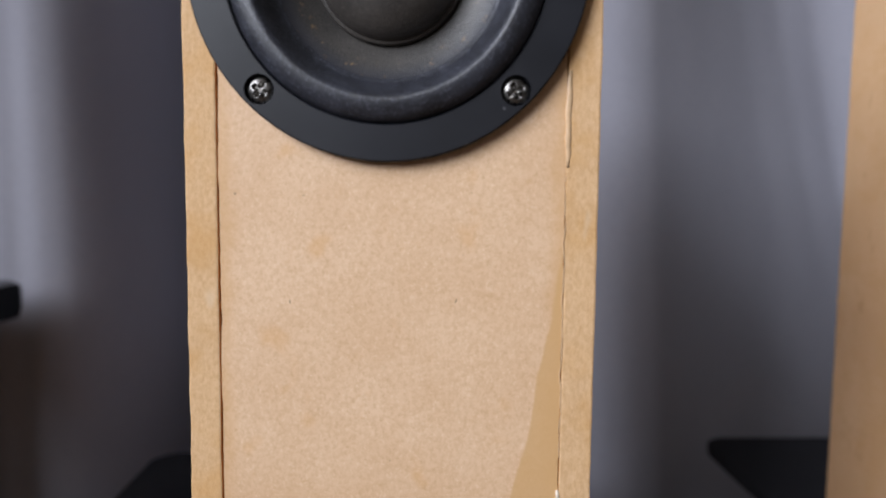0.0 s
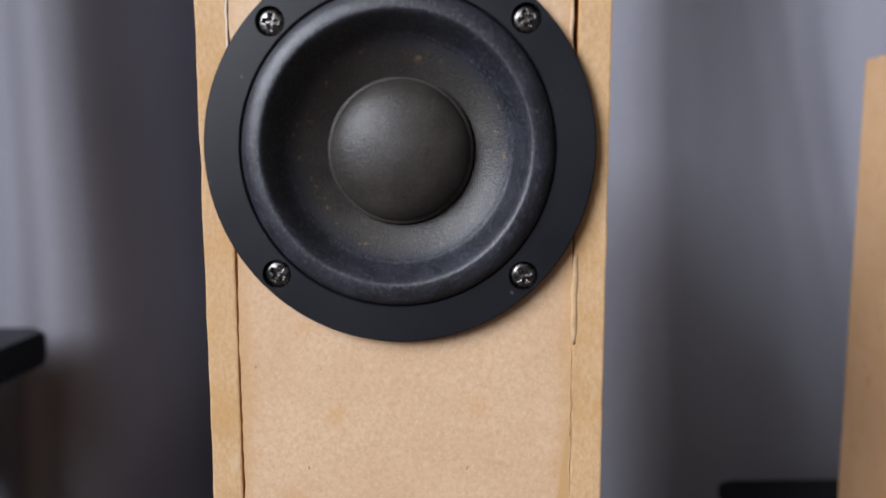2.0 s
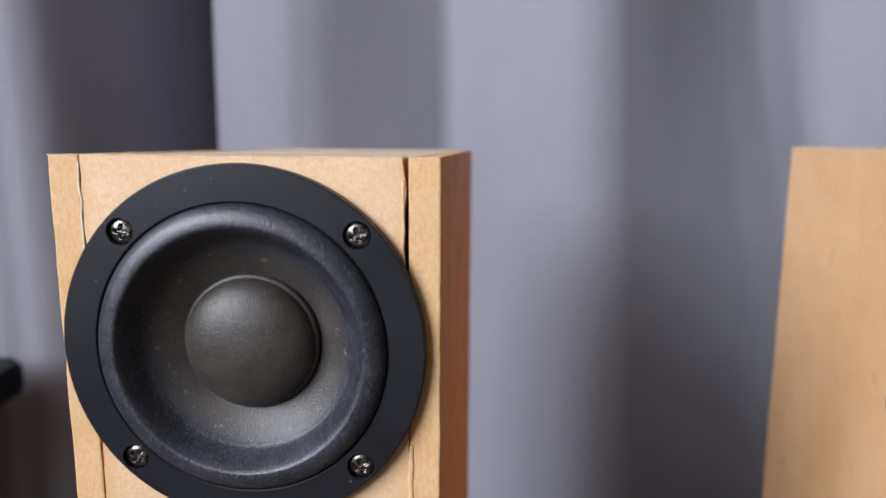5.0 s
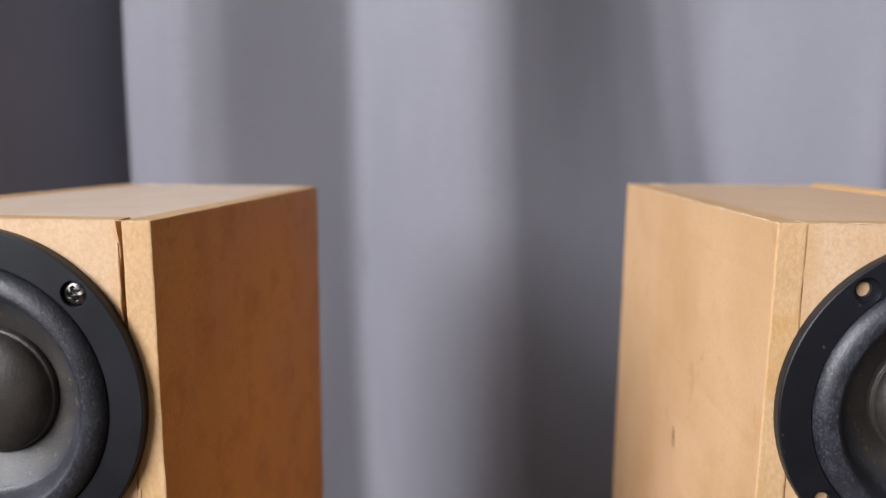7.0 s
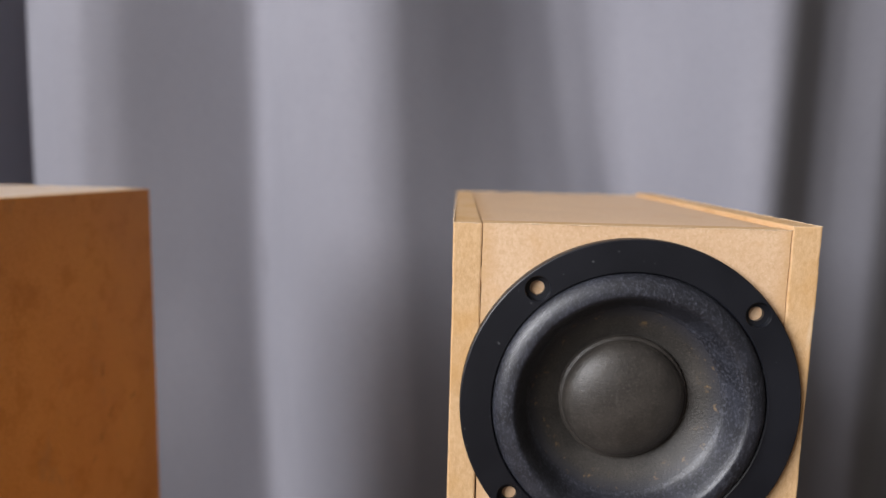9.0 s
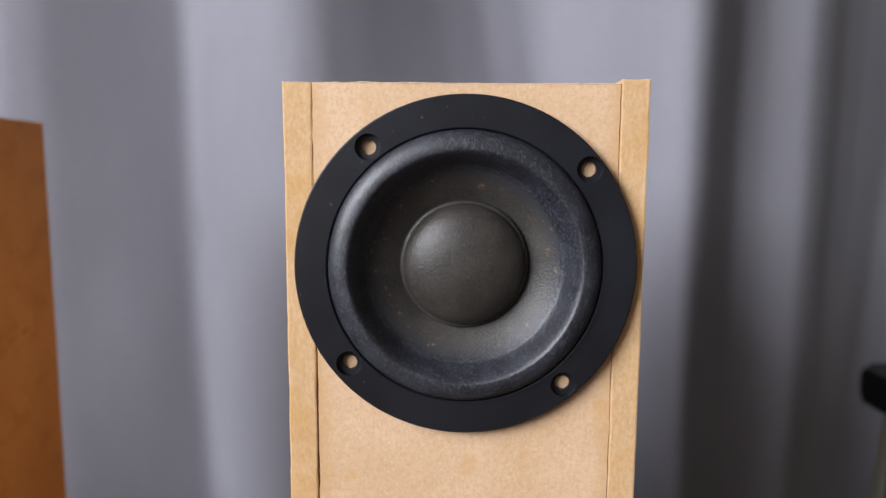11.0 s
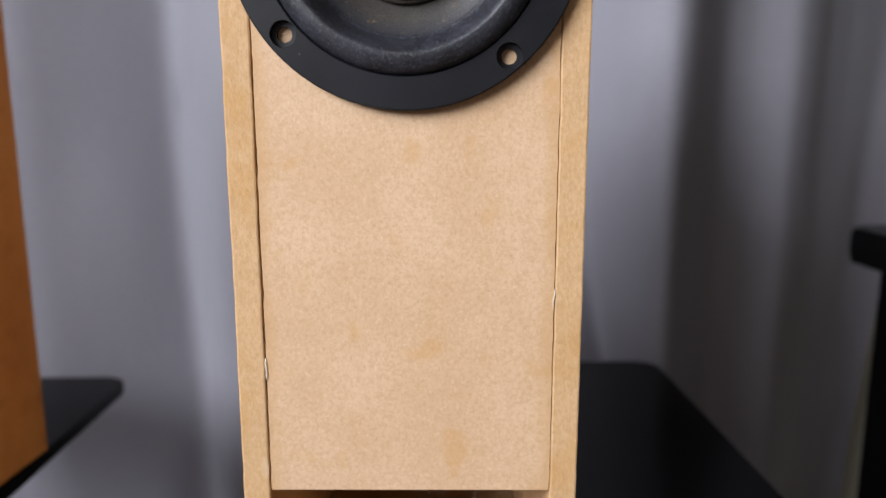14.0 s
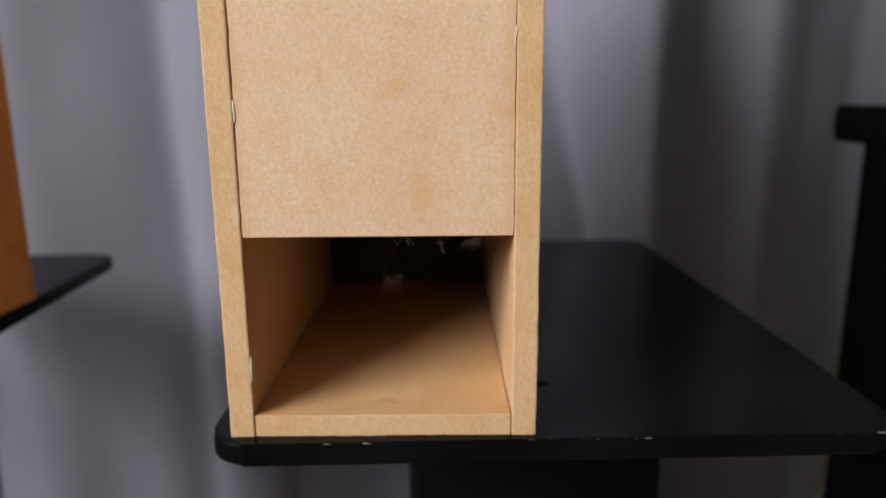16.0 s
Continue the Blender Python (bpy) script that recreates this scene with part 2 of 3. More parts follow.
M_FACE, M_FACE_STAINED = mdf_face("mdf_face"), mdf_face("mdf_face_stained", True)
M_FACE_WHITENED = mdf_face("mdf_face_whitened", dusty=True)
M_EDGE = mdf_edge()
M_INNER = mdf_side("mdf_inner", (0.66, 0.395, 0.185), (0.70, 0.435, 0.22), (0.55, 0.29, 0.10), 0.3, 0.25)
# two board colours: pale on one speaker, deeper orange on the other
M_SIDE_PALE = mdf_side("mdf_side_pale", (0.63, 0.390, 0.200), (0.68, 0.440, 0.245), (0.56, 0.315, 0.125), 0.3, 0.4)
M_SIDE_ORANGE = mdf_side("mdf_side_orange", (0.61, 0.265, 0.062), (0.66, 0.305, 0.085), (0.46, 0.175, 0.032), 0.6, 0.22)
M_PLASTIC, M_RUBBER, M_CONE, M_CAP = plastic_black(), rubber(), cone_paper(), cap_paper()
M_SCREW, M_LACQUER, M_CLOTH = screw_steel(), lacquer(), fabric()
M_GLUE = plain("dried_glue", (0.68, 0.46, 0.265), 0.3, 0.5)
M_LINT = plain("lint", (0.52, 0.42, 0.30), 0.9, 0.1)
M_PALEGLUE = plain("pale_glue", (0.74, 0.62, 0.48), 0.35, 0.5)
M_FRAY = plain("frayed_fibre", (0.80, 0.60, 0.40), 0.8, 0.2, 900)
M_SCUFF = plain("scuff_mark", (0.13, 0.07, 0.035), 0.7, 0.2)
# dark brown standing in for the shade inside the port
M_DUCT_SHADE = plain("duct_shade", (0.075, 0.040, 0.018), 0.95, 0.1, 900)
M_NICK = plain("bare_nick", (0.55, 0.54, 0.52), 0.5)
M_RUBBED = plain("rubbed_edge", (0.24, 0.225, 0.215), 0.6, 0.2)
M_FLEX = plain("dark_hardware", (0.015, 0.015, 0.016), 0.5)
M_WALL = plaster("wall_paint", (0.085, 0.070, 0.055), (0.10, 0.083, 0.066))
# unseen east wall, darkened only to cut the light it would bounce
M_EAST = plaster("wall_low_bounce", (0.045, 0.040, 0.034), (0.055, 0.049, 0.042))
M_NORTH = plaster("wall_paint_pale", (0.50, 0.50, 0.42), (0.54, 0.54, 0.46))
M_CEIL = plaster("ceiling_paint", (0.20, 0.185, 0.165), (0.22, 0.205, 0.185))
M_FLOOR = floor_wood()


# ---- mesh helpers ----
def part(name, bm, material, parent=None, label="", smooth=False):
    me = bpy.data.meshes.new(name)
    bmesh.ops.recalc_face_normals(bm, faces=bm.faces[:])
    bm.to_mesh(me)
    bm.free()
    for m in material if isinstance(material, (list, tuple)) else (material,):
        me.materials.append(m)
    if smooth:
        for p in me.polygons:
            p.use_smooth = True
    ob = new(name, me)
    if parent:
        ob.parent = parent
    if label:
        ob["label"] = label
    return ob


def box(x0, x1, y0, y1, z0, z1, bevel=0.0, seg=2):
    bm = bmesh.new()
    bmesh.ops.create_cube(bm, size=1)
    for v in bm.verts:
        v.co = Vector((x0 if v.co.x < 0 else x1, y0 if v.co.y < 0 else y1, z0 if v.co.z < 0 else z1))
    if bevel:
        bmesh.ops.bevel(bm, geom=bm.edges[:], offset=bevel, segments=seg, affect="EDGES", profile=0.6)
    return bm


def worn(bm, axis, step, amount, scale, seed, keep=None):
    """Cut a board across its length and rough up its corners a little."""
    lo = min(v.co[axis] for v in bm.verts)
    hi = max(v.co[axis] for v in bm.verts)
    no = [0, 0, 0]
    no[axis] = 1
    for i in range(1, int((hi - lo) / step)):
        co = [0, 0, 0]
        co[axis] = lo + i * step
        bmesh.ops.bisect_plane(bm, geom=bm.verts[:] + bm.edges[:] + bm.faces[:], plane_co=co, plane_no=no)
    for v in bm.verts:
        if keep and keep(v.co):
            continue
        n = noise.noise_vector(Vector(v.co) * scale + Vector((seed, seed * 2, 0)))
        n[axis] = 0
        v.co += n * amount
    return bm


def lathe(profile, seg=96):
    """Turn (radius, y) pairs round the y axis."""
    bm = bmesh.new()
    rings = []
    for r, y in profile:
        if r < 1e-6:
            rings.append([bm.verts.new((0, y, 0))])
        else:
            rings.append([bm.verts.new((r * math.cos(2 * math.pi * i / seg), y, r * math.sin(2 * math.pi * i / seg))) for i in range(seg)])
    for a, b in zip(rings, rings[1:]):
        for i in range(seg):
            j = (i + 1) % seg
            if len(a) == 1 and len(b) > 1:
                bm.faces.new((a[0], b[i], b[j]))
            elif len(b) == 1 and len(a) > 1:
                bm.faces.new((a[i], a[j], b[0]))
            elif len(a) > 1:
                bm.faces.new((a[i], a[j], b[j], b[i]))
    return bm


def strip(points, radius, seg=6):
    """A thin irregular bead along the points; radius may be a function of the run 0 to 1."""
    bm = bmesh.new()
    rings = []
    for k, p in enumerate(points):
        q = points[min(k + 1, len(points) - 1)] - points[max(k - 1, 0)]
        a = q.orthogonal().normalized()
        b = q.cross(a).normalized()
        r = radius(k / (len(points) - 1)) if callable(radius) else radius
        rings.append([bm.verts.new(p + (a * math.cos(2 * math.pi * i / seg) + b * math.sin(2 * math.pi * i / seg)) * r) for i in range(seg)])
    for a, b in zip(rings, rings[1:]):
        for i in range(seg):
            bm.faces.new((a[i], a[(i + 1) % seg], b[(i + 1) % seg], b[i]))
    for end in (rings[0], rings[-1]):
        bm.faces.new(end)
    return bm


# ---- room ----
FLOOR_X0, FLOOR_X1, Y0, Y1, TOP = WEST, 1.25, -3.1, 0.72, 2.45
T = 0.12
tagged(part("floor", box(FLOOR_X0 - T, FLOOR_X1 + T, Y0 - T, Y1 + T, -0.1, 0), M_FLOOR), "brown wooden floor of the room", "floor", kind="structure")
tagged(part("ceiling", box(FLOOR_X0 - T, FLOOR_X1 + T, Y0 - T, Y1 + T, TOP, TOP + 0.1), M_CEIL), "plain pale painted ceiling of the room", "ceiling", kind="structure")
tagged(part("wall_north", box(FLOOR_X0, FLOOR_X1, Y1, Y1 + T, 0, TOP), M_NORTH), "pale greenish painted wall behind the curtain", "wall", kind="structure")
tagged(part("wall_south", box(FLOOR_X0, FLOOR_X1, Y0 - T, Y0, 0, TOP), M_WALL), "plain painted wall of the room", "wall", kind="structure")
tagged(part("wall_east", box(FLOOR_X1, FLOOR_X1 + T, Y0 - T, Y1 + T, 0, TOP), M_EAST), "plain unseen wall of the room, dark to cut bounced light", "wall", kind="structure")
bm = bmesh.new()
for args in ((Y0 - T, WIN_Y0, 0, TOP), (WIN_Y1, Y1 + T, 0, TOP), (WIN_Y0, WIN_Y1, 0, WIN_Z0), (WIN_Y0, WIN_Y1, WIN_Z1, TOP)):
    b = box(WEST - T, WEST, *args)
    me = bpy.data.meshes.new("piece")
    b.to_mesh(me)
    b.free()
    bm.from_mesh(me)
    bpy.data.meshes.remove(me)
tagged(part("wall_west", bm, M_WALL), "plain painted wall with the window opening", "wall", kind="structure")

# ---- curtain: plan of the folds, then rounded ----
FOLDS = ((-1.28, 0.42), (-1.15, 0.36), (-1.0, 0.46), (-0.85, 0.36), (-0.72, 0.46), (-0.60, 0.37), (-0.50, 0.45), (-0.43, 0.41), (-0.37, 0.375),
         (-0.345, 0.360), (-0.333, 0.365), (-0.315, 0.362), (-0.295, 0.376), (-0.277, 0.410), (-0.25, 0.53), (-0.218, 0.61), (-0.194, 0.50), (-0.178, 0.432),
         (-0.166, 0.407), (-0.150, 0.390), (-0.12, 0.372), (-0.095, 0.367), (-0.07, 0.374), (-0.04, 0.392), (0.018, 0.427), (0.031, 0.420), (0.046, 0.400),
         (0.072, 0.381), (0.098, 0.365), (0.113, 0.359), (0.130, 0.357), (0.148, 0.362), (0.18, 0.385), (0.235, 0.430), (0.270, 0.453), (0.305, 0.464), (0.325, 0.460),
         (0.345, 0.442), (0.375, 0.408), (0.402, 0.376), (0.420, 0.368), (0.437, 0.377), (0.452, 0.396), (0.475, 0.424), (0.50, 0.434), (0.535, 0.440),
         (0.555, 0.458), (0.575, 0.485), (0.64, 0.550), (0.70, 0.580))
xs = np.linspace(-1.28, 0.70, 870)
prof = np.interp(xs, [a for a, b in FOLDS], [b for a, b in FOLDS])
for _ in range(3):
    prof = np.convolve(np.pad(prof, 2, mode="edge"), np.ones(5) / 5, "valid")
zs = np.concatenate((np.linspace(0.03, 0.44, 24), np.linspace(0.45, 1.15, 130), np.linspace(1.17, 2.35, 34)))
bm = bmesh.new()
grid = []
for z in zs:
    row = []
    drop = z - 0.85
    for x, y in zip(xs, prof):
        lean = max(0.0, x - 0.5) * 0.35 * (z - 0.47) + 0.010 * noise.noise(Vector((x * 5, z * 1.6, 3.1))) + 0.05 * drop * noise.noise(Vector((x * 3.3, 0.4, 7.7)))
        lean += 0.20 * (0.95 - z) * (math.exp(-((x - 0.285) / 0.09) ** 2) - 0.15 * math.exp(-((x - 0.445) / 0.06) ** 2)) * min(1.0, max(0.0, 1.6 - z))
        lean += 0.8 * max(0.0, x - 0.60) * min(0.5, max(0.0, z - 0.55))
        crumple = max(0.0, 0.80 - z)
        wave = 0.006 * noise.noise(Vector((x * 9, z * 3.0, 0.0))) + crumple * 0.035 * noise.noise(Vector((x * 14, z * 4.5, 5.0)))
        wave += 0.0025 * math.exp(-((x - 0.027 + 0.08 * (z - 0.765)) / 0.004) ** 2 - ((z - 0.765) / 0.016) ** 2)
        row.append(bm.verts.new((x + lean, y + wave, z)))
    grid.append(row)
for r0, r1 in zip(grid, grid[1:]):
    for i in range(len(xs) - 1):
        bm.faces.new((r0[i], r0[i + 1], r1[i + 1], r1[i]))
curtain = tagged(part("curtain", bm, M_CLOTH, smooth=True), "heavy grey woven curtain hanging in deep folds", "curtain")
thick = curtain.modifiers.new("thickness", "SOLIDIFY")
thick.thickness, thick.offset = 0.0012, 1.0
rail = tagged(part("curtain_rail", strip([Vector((x, 0.40, 2.372)) for x in np.linspace(-1.29, 0.80, 12)], 0.022, 12), M_FLEX), "dark curtain rail fixed close below the ceiling", "rail")
for x in (-1.1, -0.3, 0.55):
    part("bracket", box(x - 0.012, x + 0.012, 0.395, Y1, 2.38, 2.40, 0.002), M_FLEX, rail)


# ---- stands ----
def stand(name_label, corner_x, corner_y, width, depth, height, thick, yaw, column, chips=0, shift=0.0):
    """A plate on a column on a foot; the corner given is the plate's front left one."""
    e = new("speaker_stand")
    tagged(e, name_label, "stand", group="black stands")
    bm = bmesh.new()
    r, seg = 0.012, 6
    pts = []
    for cx, cy, a0 in ((width - r, r, -90), (width - r, depth - r, 0), (r, depth - r, 90), (r, r, 180)):
        for i in range(seg + 1):
            a = radians(a0 + 90 * i / seg)
            pts.append((cx + r * math.cos(a), cy + r * math.sin(a)))
    lo = [bm.verts.new((x, y, height - thick)) for x, y in pts]
    hi = [bm.verts.new((x, y, height)) for x, y in pts]
    top = bm.faces.new(hi)
    low = bm.faces.new(lo[::-1])
    for i in range(len(pts)):
        j = (i + 1) % len(pts)
        bm.faces.new((lo[i], lo[j], hi[j], hi[i]))
    bmesh.ops.bevel(bm, geom=list(set(top.edges[:] + low.edges[:])), offset=thick * 0.24, segments=3, affect="EDGES", profile=0.5)
    part("top_plate", bm, M_LACQUER, e, "black lacquered board with rounded corners")
    cx, cy = width / 2, depth / 2
    cw, cd = column
    part("column", box(cx + shift - cw / 2, cx + shift + cw / 2, cy - cd / 2, cy + cd / 2, 0.02, height - thick, 0.004), M_LACQUER, e)
    part("foot", box(cx - width * 0.55, cx + width * 0.55, cy - depth * 0.5, cy + depth * 0.5, 0.0, 0.02, 0.005), M_LACQUER, e)
    rnd = random.Random(11)
    for i in range(chips):
        u = 0.02 + (width - 0.05) * rnd.random() ** 0.6
        ln = rnd.choice((0.0006, 0.001, 0.003, 0.008, 0.016))
        w = rnd.uniform(0.00008, 0.00020)
        part("paint_chip", strip([Vector((u + ln * k / 4, thick * 0.035 + rnd.uniform(-0.0001, 0.0001), height - thick * 0.075)) for k in range(5)],
                                 lambda s, w=w: w * (0.4 + math.sin(math.pi * s)), 5), M_NICK, e, "bare chipped edge")
    if chips:
        pts = [Vector((0.098 + 0.118 * k / 90, 0.00028 + 0.00010 * noise.noise(Vector((k * 0.7, 2.0, 0))), height - 0.00042)) for k in range(91)]
        part("worn_edge", strip(pts, lambda s: 0.00029 * (0.9 + 0.3 * noise.noise(Vector((s * 37, 4.0, 1.0)))), 5), M_RUBBED, e, "long worn pale line along the edge")
    e.matrix_world = pose(corner_x, corner_y, 0, 0, 0, yaw)
    return e


PLATE = 0.580
stand_a = stand("black lacquered stand carrying the speaker with screws", -0.152, -0.041, 0.215, 0.305, PLATE, 0.008, 4.4, (0.115, 0.09))
stand_b = stand("black lacquered stand with a chipped front edge", 0.200, 0.0115, 0.225, 0.303, PLATE, 0.0078, 3.8, (0.123, 0.09), 34, 0.009)
part("bolt_head", lathe([(0.0, 0.0014), (0.0022, 0.0013), (0.0034, 0.0006), (0.0036, 0.0)], 20), M_FLEX, stand_b).matrix_basis = pose(0.112, 0.045, PLATE, 90)

# outer pair of taller stands, mostly out of view
stand_l = stand("tall black stand beside the grey curtain", -0.524, 0.087, 0.235, 0.235, 0.679, 0.024, 2, (0.06, 0.06))
stand_r = stand("tall black stand beside the grey curtain", 0.564, 0.135, 0.24, 0.235, 0.675, 0.026, 3, (0.022, 0.16), 0, -0.103)


# ---- drivers ----
def ring_plate(screw_angle, dx, dz, ox):
    """Flange with four counterbored holes."""
    bm = bmesh.new()

    def circle(r, cx, cz, y, n):
        vs = [bm.verts.new((cx + r * math.cos(2 * math.pi * i / n), y, cz + r * math.sin(2 * math.pi * i / n))) for i in range(n)]
        return vs, [bm.edges.new((vs[i], vs[(i + 1) % n])) for i in range(n)]

    def band(a, b):
        for i in range(len(a)):
            j = (i + 1) % len(a)
            bm.faces.new((a[i], a[j], b[j], b[i]))

    front = -0.0031
    out, e0 = circle(0.0454, dx, dz, front, 128)
    inn, e1 = circle(0.0372, ox, 0, front, 128)
    edges = e0 + e1
    holes = []
    for k in range(4):
        a = radians(45 + 90 * k + screw_angle)
        cx, cz = 0.0414 * math.cos(a), 0.0414 * math.sin(a)
        vs, es = circle(0.0035, cx, cz, front, 28)
        edges += es
        holes.append((vs, cx, cz))
    bmesh.ops.triangle_fill(bm, edges=edges, use_beauty=True)
    last = out
    for r, y in ((0.0457, front + 0.0002), (0.0458, front + 0.0006), (0.0458, 0.0)):
        ring, _ = circle(r, dx, dz, y, 128)
        band(last, ring)
        last = ring
    last = inn
    for r, y in ((0.0369, front + 0.0003), (0.0368, front + 0.001), (0.0368, -0.0002)):
        ring, _ = circle(r, ox, 0, y, 128)
        band(last, ring)
        last = ring
    for vs, cx, cz in holes:
        last = vs
        for r, y in ((0.00338, front + 0.0002), (0.00332, front + 0.0017), (0.0020, front + 0.0018), (0.0020, -0.0001)):
            ring, _ = circle(r, cx, cz, y, 28)
            band(last, ring)
            last = ring
    return bm


def screw_head(turn):
    """Domed head with a cross recess."""
    bm = bmesh.new()
    n, rad = 34, 0.0032
    vs = {}
    for i in range(n + 1):
        for j in range(n + 1):
            u, v = 2 * i / n - 1, 2 * j / n - 1
            m = max(abs(u), abs(v))
            k = m / math.hypot(u, v) if m else 1
            x, z = u * k * rad, v * k * rad
            r = math.hypot(x, z) / rad
            y = -0.0013 * math.sqrt(max(0.0, 1 - 0.8 * r * r)) + 0.0003 * r ** 6
            c, s = math.cos(turn), math.sin(turn)
            p, q = abs(c * x + s * z), abs(-s * x + c * z)
            arm = max(min(1, (0.00055 - min(p, q)) / 0.0002), 0) * max(min(1, (0.00190 - max(p, q)) / 0.0004), 0)
            vs[i, j] = bm.verts.new((x, y + 0.0010 * arm, z))
    for i in range(n):
        for j in range(n):
            bm.faces.new((vs[i, j], vs[i + 1, j], vs[i + 1, j + 1], vs[i, j + 1]))
    return bm


def driver(speaker, x, z, angle, screws, dx, dz, ox):
    """Flange, rubber roll, cone and cap; the moving parts sit ox off the ring of screws."""
    d = part("driver", ring_plate(angle, dx, dz, ox), M_PLASTIC, speaker, "black round speaker driver with a matt flange")
    d.matrix_basis = pose(x, 0, z)
    # rubber roll: a quarter round outside, a longer slope inwards
    roll = [(0.0372, -0.0012), (0.0369, -0.0016)]
    roll += [(0.0316 + 0.0051 * math.cos(a), -0.0018 - 0.0040 * math.sin(a)) for a in np.linspace(0.05, math.pi / 2, 16)]
    roll += [(0.0316 - 0.0050 * u, -0.0058 + 0.0070 * u * u * (2.6 - 1.6 * u)) for u in np.linspace(0.06, 1, 18)] + [(0.0262, 0.0016)]
    inside = []
    inside.append(part("surround", lathe(roll, 128), M_RUBBER, d, "dusty black rubber roll", True))
    cone = [(0.0266, 0.00125)] + [(0.0262 - 0.0086 * s, 0.0016 + 0.0046 * s ** 0.9) for s in np.linspace(0, 1, 14)] + [(0.0168, 0.0066)]
    inside.append(part("cone", lathe(cone, 128), M_CONE, d, "black paper cone with worn brown flecks", True))
    cap = [(0.0179, 0.0062), (0.0178, 0.0048), (0.0174, 0.0043), (0.0169, 0.0044)]
    cap += [(0.0168 * math.cos(a), 0.0044 - 0.0076 * math.sin(a)) for a in np.linspace(0.05, math.pi / 2, 20)]
    cap[-1] = (0.0, cap[-1][1])
    inside.append(part("dust_cap", lathe(cap, 96), M_CAP, d, "domed grainy black cap", True))
    for ob in inside:
        ob.matrix_basis = pose(ox, 0, 0)
    for k in range(4):
        a = radians(45 + 90 * k + angle)
        if screws:
            s = part("screw", screw_head(0.35 + 1.1 * k), M_SCREW, d, "dark steel cross-head screw", True)
            s.matrix_basis = pose(0.0414 * math.cos(a), -0.0015, 0.0414 * math.sin(a))


# ---- speakers ----
W, TH, DEEP, TALL, PORT = 0.0485, 0.0077, 0.170, 0.268, 0.0649


def sloped(bm, sag):
    """Let the top of a board drop by sag towards the back."""
    for v in bm.verts:
        if v.co.z > 0.2:
            v.co.z -= sag * v.co.y / DEEP
    return bm


def baffle(x0, x1, cx, cz, seed, split):
    """Front board with rough long edges and the driver's round cut-out."""
    n, m = 110, 72
    rim = []
    for k in range(n + 1):
        z = PORT + (TALL - PORT) * k / n
        rim.append((x1 - split * min(1.0, max(0.0, (z - 0.195) / 0.05)) * (1 + 0.9 * noise.noise(Vector((z * 75, seed, 2)))) + 0.00030 * noise.noise(Vector((seed, z * 210, 0))) + 0.0002 * noise.noise(Vector((seed, z * 60, 9))), z))
    for k in range(n + 1):
        z = TALL - (TALL - PORT) * k / n
        rim.append((x0 - (0.0 if split else 0.0004 * min(1.0, max(0.0, (z - 0.19) / 0.04))) + 0.00036 * noise.noise(Vector((seed, z * 230, 4))) + 0.0003 * noise.noise(Vector((seed, z * 60, 6))), z))
    hole = [(cx + 0.0385 * math.cos(2 * math.pi * k / m), cz + 0.0385 * math.sin(2 * math.pi * k / m)) for k in range(m)]
    bm = bmesh.new()
    loops = {}
    for y in (0.0001, TH):
        edges = []
        for key, pts in (("rim", rim), ("hole", hole)):
            vs = [bm.verts.new((x, y, z)) for x, z in pts]
            edges += [bm.edges.new((vs[i], vs[(i + 1) % len(vs)])) for i in range(len(vs))]
            loops[key, y] = vs
        bmesh.ops.triangle_fill(bm, edges=edges, use_beauty=True)
    for key in ("rim", "hole"):
        a, b = loops[key, 0.0001], loops[key, TH]
        for i in range(len(a)):
            j = (i + 1) % len(a)
            bm.faces.new((a[i], a[j], b[j], b[i])).material_index = 1
    return bm


